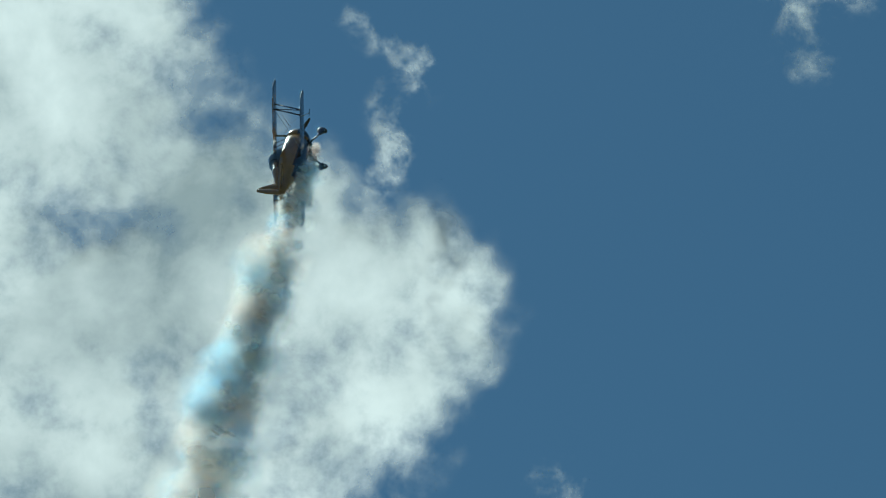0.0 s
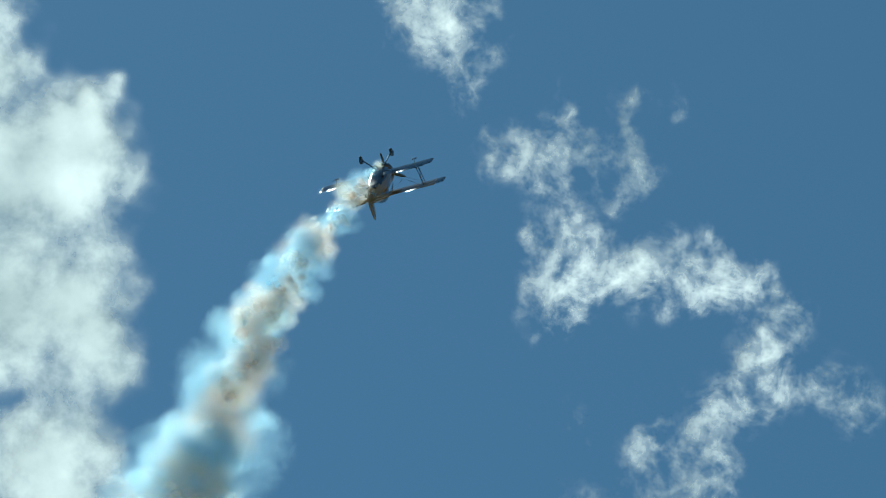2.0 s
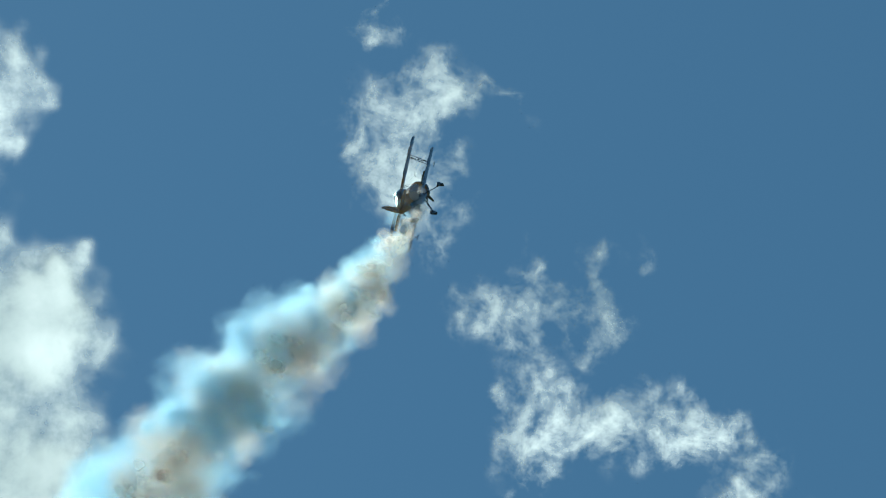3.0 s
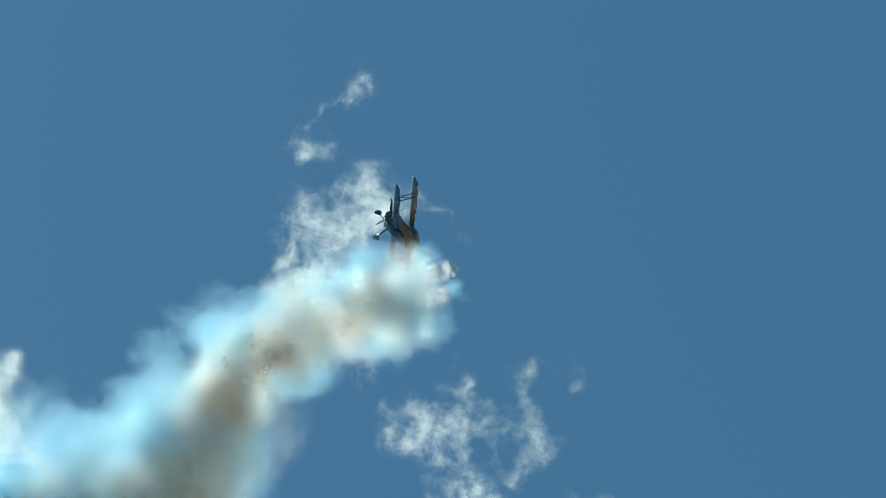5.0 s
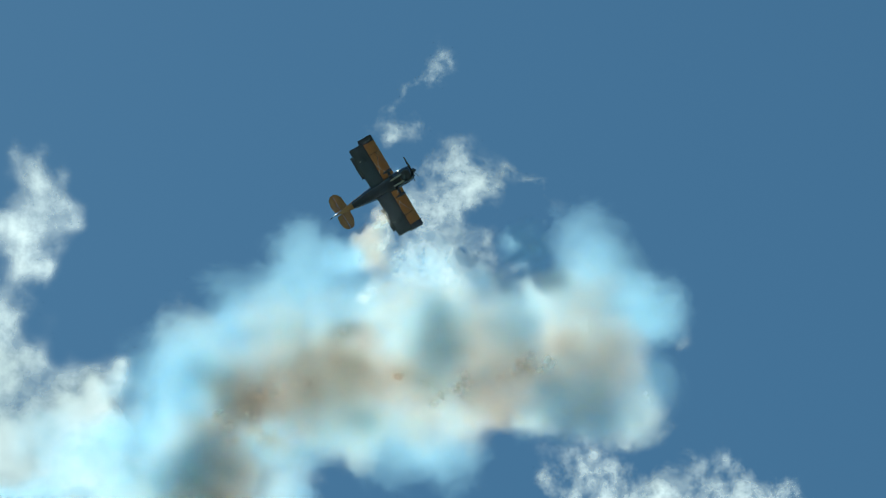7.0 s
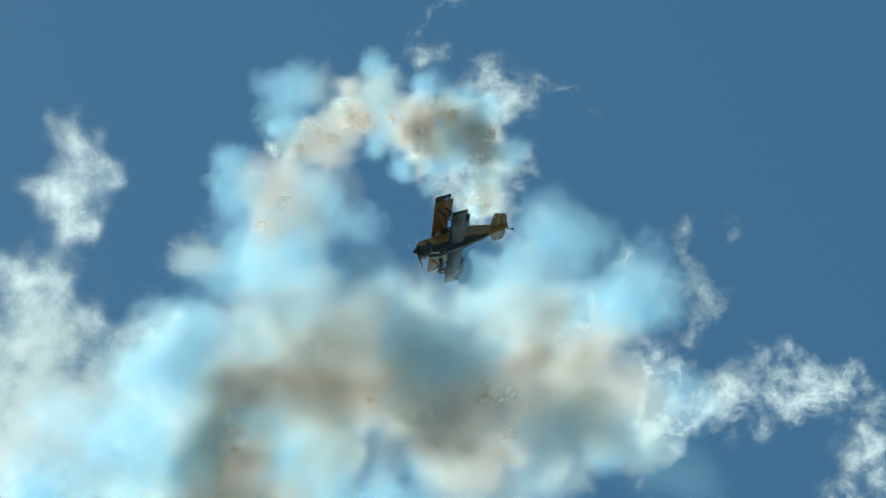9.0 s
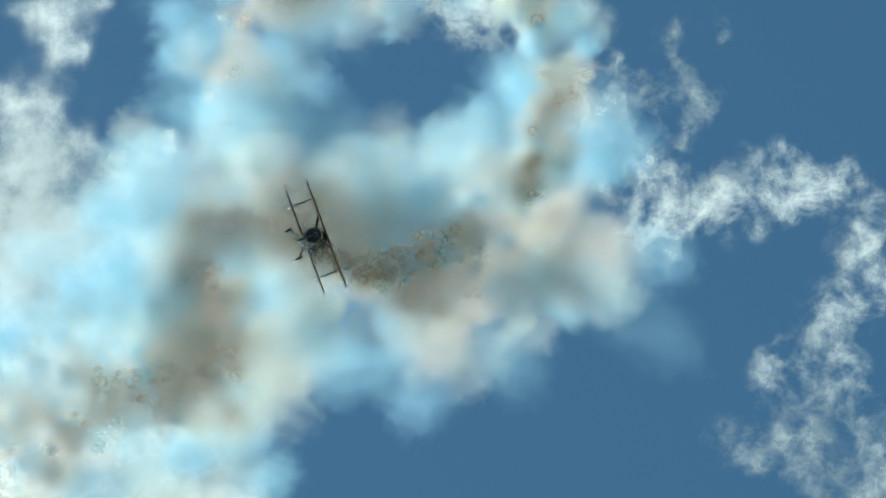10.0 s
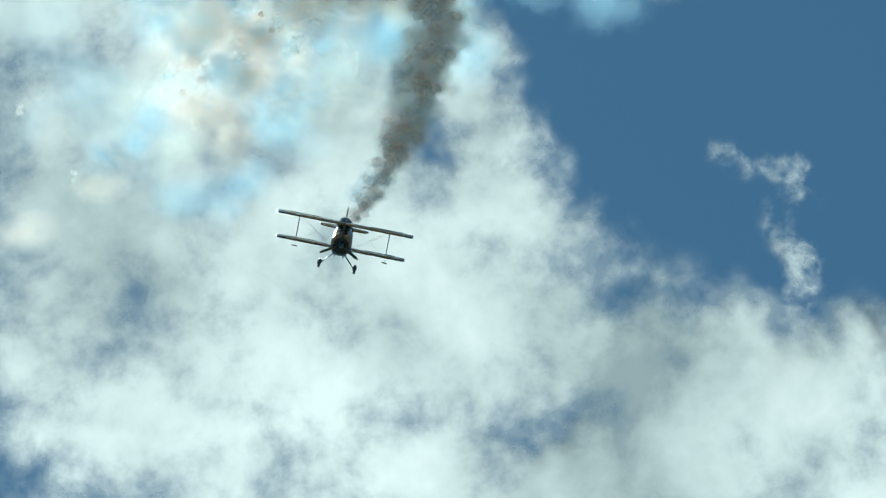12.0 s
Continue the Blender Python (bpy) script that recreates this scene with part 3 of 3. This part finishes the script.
# how the air bends the trail, by the time of leaving: at once and per second, along the sky's right and up
BEND_T = (-1.4, -0.6, 0.0, 0.5, 1.0, 1.5, 2.0, 2.5, 3.0, 3.5, 4.0, 4.5, 5.0, 5.5, 6.0, 6.5, 7.0, 7.5, 8.0, 8.5, 9.0, 9.5, 10.0, 10.5, 11.0, 11.5, 12.0)
BEND_RIGHT = (0.4, 0.41, 0.65, -0.09, -0.79, -0.8, -0.02, 0.67, 1.8, 2.46, 2.96, 3.27, 5.5, 5.38, 4.09, 2.9, 1.8, 1.82, 2.14, 2.92, 2.4, 0.41, 0.88, 1.31, 0.78, 1.2, 2.35)
BEND_UP = (1.2, 1.23, 1.3, 1.73, 2.24, 2.68, 1.49, 0.32, -0.27, 0.63, 1.58, 1.4, 3.4, 1.49, 0.37, -0.04, -0.45, -1.52, -1.37, -1.7, -3.34, -2.69, -1.5, 0.25, -1.68, -3.39, -4.34)
CREEP_RIGHT = (-0.3, -0.32, -0.32, -0.52, -0.75, -1.01, -0.93, -0.98, -1.44, -1.6, -1.65, -1.85, -1.24, -1.03, -1.03, -1.11, -1.28, -1.18, -1.07, -0.94, -1.25, -1.53, -1.25, -1.09, -1.18, -1.07, -0.82)
CREEP_UP = (0.08, 0.09, 0.1, 0.18, 0.28, 0.43, -0.02, -0.54, -0.5, -0.24, -0.36, -0.91, 0.18, -0.21, -0.18, -0.01, 0.16, 0.13, 0.45, 0.72, 0.76, 1.04, 1.11, 1.23, 0.8, 0.46, 0.27)


def motions():
    rng = np.random.default_rng(5)
    flight = [
        (0.0, pose(-9.35, 82.04, 122.89, -65.3, -80.3, 66.1)),
        (0.2, pose(-8.63, 82.39, 127.09, -40.5, -79.1, 58.1)),
        (0.4, pose(-8.17, 81.40, 131.76, -16.4, -79.8, 54.8)),
        (0.5, pose(-7.96, 80.78, 134.11, -0.4, -79.8, 50.5)),
        (0.7, pose(-7.24, 79.84, 138.97, 34.5, -78.9, 40.2)),
        (0.9, pose(-7.11, 79.43, 143.93, 60.3, -78.3, 39.4)),
        (1.0, pose(-6.86, 79.07, 146.35, 70.8, -76.9, 41.3)),
        (1.2, pose(-6.08, 78.13, 150.81, 150.7, -78.4, -7.3)),
        (1.3, pose(-5.81, 77.76, 152.57, 107.3, -77.8, 48.8)),
        (1.4, pose(-5.63, 77.20, 154.19, 126.3, -77.6, 43.8)),
        (1.5, pose(-5.45, 76.53, 155.75, 133.1, -76.5, 50.0)),
        (1.6, pose(-5.20, 75.93, 157.32, 143.6, -77.2, 53.5)),
        (1.7, pose(-4.90, 75.45, 158.92, 157.3, -77.3, 53.4)),
        (1.8, pose(-4.56, 75.01, 160.57, 176.3, -79.4, 48.2)),
        (1.9, pose(-4.25, 74.66, 162.19, -170.2, -78.8, 50.1)),
        (2.0, pose(-3.86, 74.39, 163.70, -155.4, -78.3, 46.4)),
        (2.1, pose(-3.57, 74.08, 165.27, -149.6, -75.4, 53.4)),
        (2.3, pose(-2.94, 73.58, 168.67, -108.2, -78.9, 37.2)),
        (2.5, pose(-2.36, 73.47, 172.09, -95.4, -80.4, 51.4)),
        (2.6, pose(-2.02, 73.53, 173.52, -83.2, -81.0, 51.2)),
        (2.8, pose(-1.43, 73.14, 175.90, -32.5, -75.0, 22.8)),
        (3.0, pose(-0.73, 72.62, 178.13, -23.0, -75.7, 35.3)),
        (3.2, pose(-0.05, 72.19, 180.13, -6.3, -76.1, 40.7)),
        (3.5, pose(0.77, 72.06, 183.05, 9.9, -77.1, 55.0)),
        (3.7, pose(1.31, 71.99, 184.90, 31.1, -77.3, 52.9)),
        (4.1, pose(2.07, 72.24, 188.37, 11.7, -79.4, 102.4)),
        (4.5, pose(2.40, 72.98, 191.44, -9.2, -77.8, 153.3)),
        (4.9, pose(2.45, 74.03, 193.99, -16.4, -73.7, -169.2)),
        (5.3, pose(2.37, 75.21, 195.91, -14.2, -69.3, -140.8)),
        (5.5, pose(2.14, 75.73, 196.62, -21.7, -66.3, -129.0)),
        (5.8, pose(0.82, 75.99, 197.45, -30.7, -59.9, -100.1)),
        (6.0, pose(0.27, 76.10, 197.60, -6.0, -40.9, -98.8)),
        (6.2, pose(-0.59, 76.05, 197.32, -9.4, -38.2, -84.1)),
        (6.5, pose(-2.11, 75.74, 198.69, -19.4, -22.9, -60.0)),
        (6.8, pose(-3.16, 75.70, 200.46, -16.8, -8.1, -41.8)),
        (7.0, pose(-3.74, 75.12, 200.90, -14.4, 1.3, -26.8)),
        (7.2, pose(-4.04, 74.49, 200.75, -18.1, 8.0, -11.0)),
        (7.6, pose(-3.76, 74.10, 200.17, -24.2, 9.9, 31.0)),
        (8.0, pose(-2.90, 74.53, 198.55, -27.5, 15.3, 73.3)),
        (8.4, pose(-2.23, 75.21, 194.60, -26.1, 21.4, 116.7)),
        (8.8, pose(-2.54, 75.57, 187.02, -20.4, 24.9, 161.9)),
        (9.0, pose(-3.34, 75.68, 181.84, -28.5, 19.9, -176.2)),
        (9.2, pose(-4.71, 76.33, 177.26, -35.0, 22.5, -154.5)),
        (9.5, pose(-7.07, 77.22, 173.46, -47.9, 29.0, -123.3)),
        (9.6, pose(-8.20, 77.83, 173.54, -49.3, 35.8, -113.0)),
        (9.7, pose(-9.16, 78.92, 173.89, -54.6, 25.1, -101.5)),
        (10.0, pose(-12.16, 82.37, 176.61, -67.6, 56.6, -72.7)),
        (10.2, pose(-13.12, 83.32, 175.75, -85.8, 62.0, -63.0)),
        (10.3, pose(-13.76, 83.64, 174.58, -109.9, 61.6, -73.8)),
        (10.5, pose(-15.59, 83.44, 171.24, -121.9, 66.5, -53.9)),
        (10.6, pose(-16.36, 83.46, 169.40, -138.1, 68.5, -56.2)),
        (10.8, pose(-17.29, 83.71, 165.71, -177.5, 71.7, -66.6)),
        (10.9, pose(-17.77, 83.89, 163.82, 158.3, 72.1, -75.9)),
        (11.0, pose(-18.30, 84.07, 161.86, 142.7, 71.5, -74.8)),
        (11.1, pose(-18.97, 84.23, 159.79, 122.9, 67.6, -78.1)),
        (11.2, pose(-19.43, 84.12, 157.71, 97.0, 70.9, -87.7)),
        (11.3, pose(-19.81, 83.92, 155.53, 75.4, 71.4, -92.3)),
        (11.4, pose(-20.16, 83.57, 153.43, 60.8, 70.2, -91.6)),
        (11.5, pose(-20.64, 83.12, 151.36, 48.1, 70.0, -87.0)),
        (11.6, pose(-21.28, 82.87, 149.08, 29.2, 70.5, -89.9)),
        (11.7, pose(-22.01, 82.57, 146.68, 15.6, 68.9, -87.0)),
        (11.8, pose(-22.86, 82.41, 144.07, 0.6, 68.3, -87.0)),
        (12.0, pose(-24.72, 82.87, 138.21, -21.7, 65.7, -79.4)),
    ]
    walk(biplane, flight)
    walk(propeller, [(k / 30, Matrix.Translation((1.87, 0, 0)) @ pose(0, 0, 0, 77.0 * k % 360)) for k in range(361)])
    # the same flight, read at any time
    times = np.array([t for t, _ in flight])
    places = np.array([m.translation for _, m in flight])
    turns = [m.to_quaternion() for _, m in flight]
    speed = np.gradient(places, times, axis=0)
    climb = Vector((places[5] - places[0]) / (times[5] - times[0]))

    def at(t):
        t = min(t, 12.0)
        if t <= 0:
            return Vector(places[0]) + climb * t, turns[0].copy()
        i = min(len(times) - 2, int(np.searchsorted(times, t, side="right")) - 1)
        h = times[i + 1] - times[i]
        k = (t - times[i]) / h
        p = ((1 + 2 * k) * (1 - k) ** 2 * places[i] + k * (1 - k) ** 2 * h * speed[i] + k * k * (3 - 2 * k) * places[i + 1] + k * k * (k - 1) * h * speed[i + 1])
        return Vector(p), turns[i].slerp(turns[i + 1], k)

    trail = tagged(new("smoke_trail"), "billowing tan and pale blue smoke trail behind the biplane", "smoke", kind="stuff")
    shares = np.cumsum([p[2] for p in PUFFS])
    born, t0 = [], -1.4
    while t0 < 11.97:
        born.append(t0)
        t0 += 1 / (RATE * float(np.interp(t0, (-1.4, 0.4, 1.2, 2.2, 4.0, 5.0, 7.5, 8.2, 9.0, 10.0, 12.0), (1.35, 1.2, 1.0, 0.75, 0.48, 0.36, 0.36, 0.6, 0.75, 0.95, 1.05))))
    for t0 in born:
        kind = int(np.searchsorted(shares, rng.uniform() * 0.999))
        if kind == 2 and 3.8 < t0 < 7.6:
            kind += int(rng.choice((0, 1, 1, 2)))
        size, grown, _, _ = PUFFS[kind]
        first = t0 + grown
        slow = 3.5 < t0 < 9.5
        if first > 11.97 or kind < 2 and rng.uniform() < ((0.97, 0.65) if slow else (0.35, 0.1) if 0.4 < t0 < 9.2 else (0.1, 0.0))[kind]:
            continue
        p0, q0 = at(t0)
        p0 = sum((at(t0 + d)[0] for d in (-0.2, -0.1, 0.0, 0.1, 0.2)), Vector()) / 5
        nose = q0 @ Vector((1, 0, 0))
        # how far from the trail's heart: fine puffs stay within, broad thin ones lie outside
        far = rng.uniform() ** 0.5 * (0.9, 1.0, 1.0, 1.0, 1.0, 1.3)[kind]
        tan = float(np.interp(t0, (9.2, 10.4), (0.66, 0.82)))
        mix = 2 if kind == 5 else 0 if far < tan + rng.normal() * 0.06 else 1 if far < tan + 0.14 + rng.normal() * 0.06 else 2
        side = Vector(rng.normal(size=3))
        ob = new("smoke_puff", LIGHT_TINTS[mix][kind][int(rng.integers(4))])
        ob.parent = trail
        tagged(ob, LIGHT_TINT_LABELS[mix])
        # painted blue rim light leans up and left, towards the sun
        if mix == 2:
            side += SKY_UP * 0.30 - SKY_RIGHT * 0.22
        # cream and blue light tints flattened across the view, so the tan heart shows
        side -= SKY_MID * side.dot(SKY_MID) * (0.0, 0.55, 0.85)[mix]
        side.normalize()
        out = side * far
        axis = Vector((rng.normal() * 0.2, rng.normal() * 0.2, 1)).normalized()
        face, spin = rng.uniform(0, 360), rng.uniform(-50, 50)
        push = float(np.interp(t0, WASH_T, WASH_M)) * rng.uniform(0.92, 1.08)
        start = p0 + q0 @ OUTLET
        sinks = float(np.interp(t0, (3.5, 4.8, 7.4, 8.2), (0, 1, 1, 0)))
        deep = float(np.interp(t0, (0.0, 1.0, 7.4, 8.2), (0.4, 1, 1, 0)))
        wide = float(np.interp(t0, (3.4, 4.5, 7.0, 8.0, 9.0), (1.0, 1.4, 1.45, 1.2, 1.0)))
        old = float(np.interp(t0, (1.0, 2.5), (1, 0)))
        gust = float(np.interp(t0, (1.55, 1.62), (4.8, 0.0)))
        bend = SKY_RIGHT * float(np.interp(t0, BEND_T, BEND_RIGHT)) + SKY_UP * float(np.interp(t0, BEND_T, BEND_UP))
        creep = SKY_RIGHT * float(np.interp(t0, BEND_T, CREEP_RIGHT)) + SKY_UP * float(np.interp(t0, BEND_T, CREEP_UP))

        def drift(a):
            # the plume widens quickly at first; fine puffs keep to its heart
            r = min(2.7 * wide * max(0.0, a) ** 0.6, (1.2, 2.4, 4.4, 7.0, 9.0, 9.0)[kind]) + (0.12 + 0.6 * old) * max(0.0, a - 5.5)
            r = max(0.0, r - 0.6 * size)
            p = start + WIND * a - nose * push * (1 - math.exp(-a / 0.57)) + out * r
            p += bend * (1 - math.exp(-a / 0.8)) + creep * min(a, 4.0)
            p += SINK * (sinks * max(0.0, a - 1.2)) + SKY_MID * (6.0 * deep * max(0.0, a - 2.0) + 4.0 * old * max(0.0, a - 4.0))
            p += OLD * (old * max(0.0, a - 4.0) + gust * max(0.0, a - 4.5))
            return Matrix.Translation(p) @ Matrix.Rotation(radians(face + spin * a * 0.5), 4, axis)

        rows = []
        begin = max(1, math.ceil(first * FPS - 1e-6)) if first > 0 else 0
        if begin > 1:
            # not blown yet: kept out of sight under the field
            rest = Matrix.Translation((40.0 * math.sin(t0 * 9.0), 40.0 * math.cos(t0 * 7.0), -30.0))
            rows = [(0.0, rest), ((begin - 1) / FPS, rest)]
        else:
            begin = 0
        for later in (0, 2, 4, 8, 15, 25, 40, 62, 90, 130, 180, 240, 300, 360):
            t = min(12.0, (begin + later) / FPS)
            rows.append((t, drift(t - t0)))
            if t >= 12.0:
                break
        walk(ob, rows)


motions()
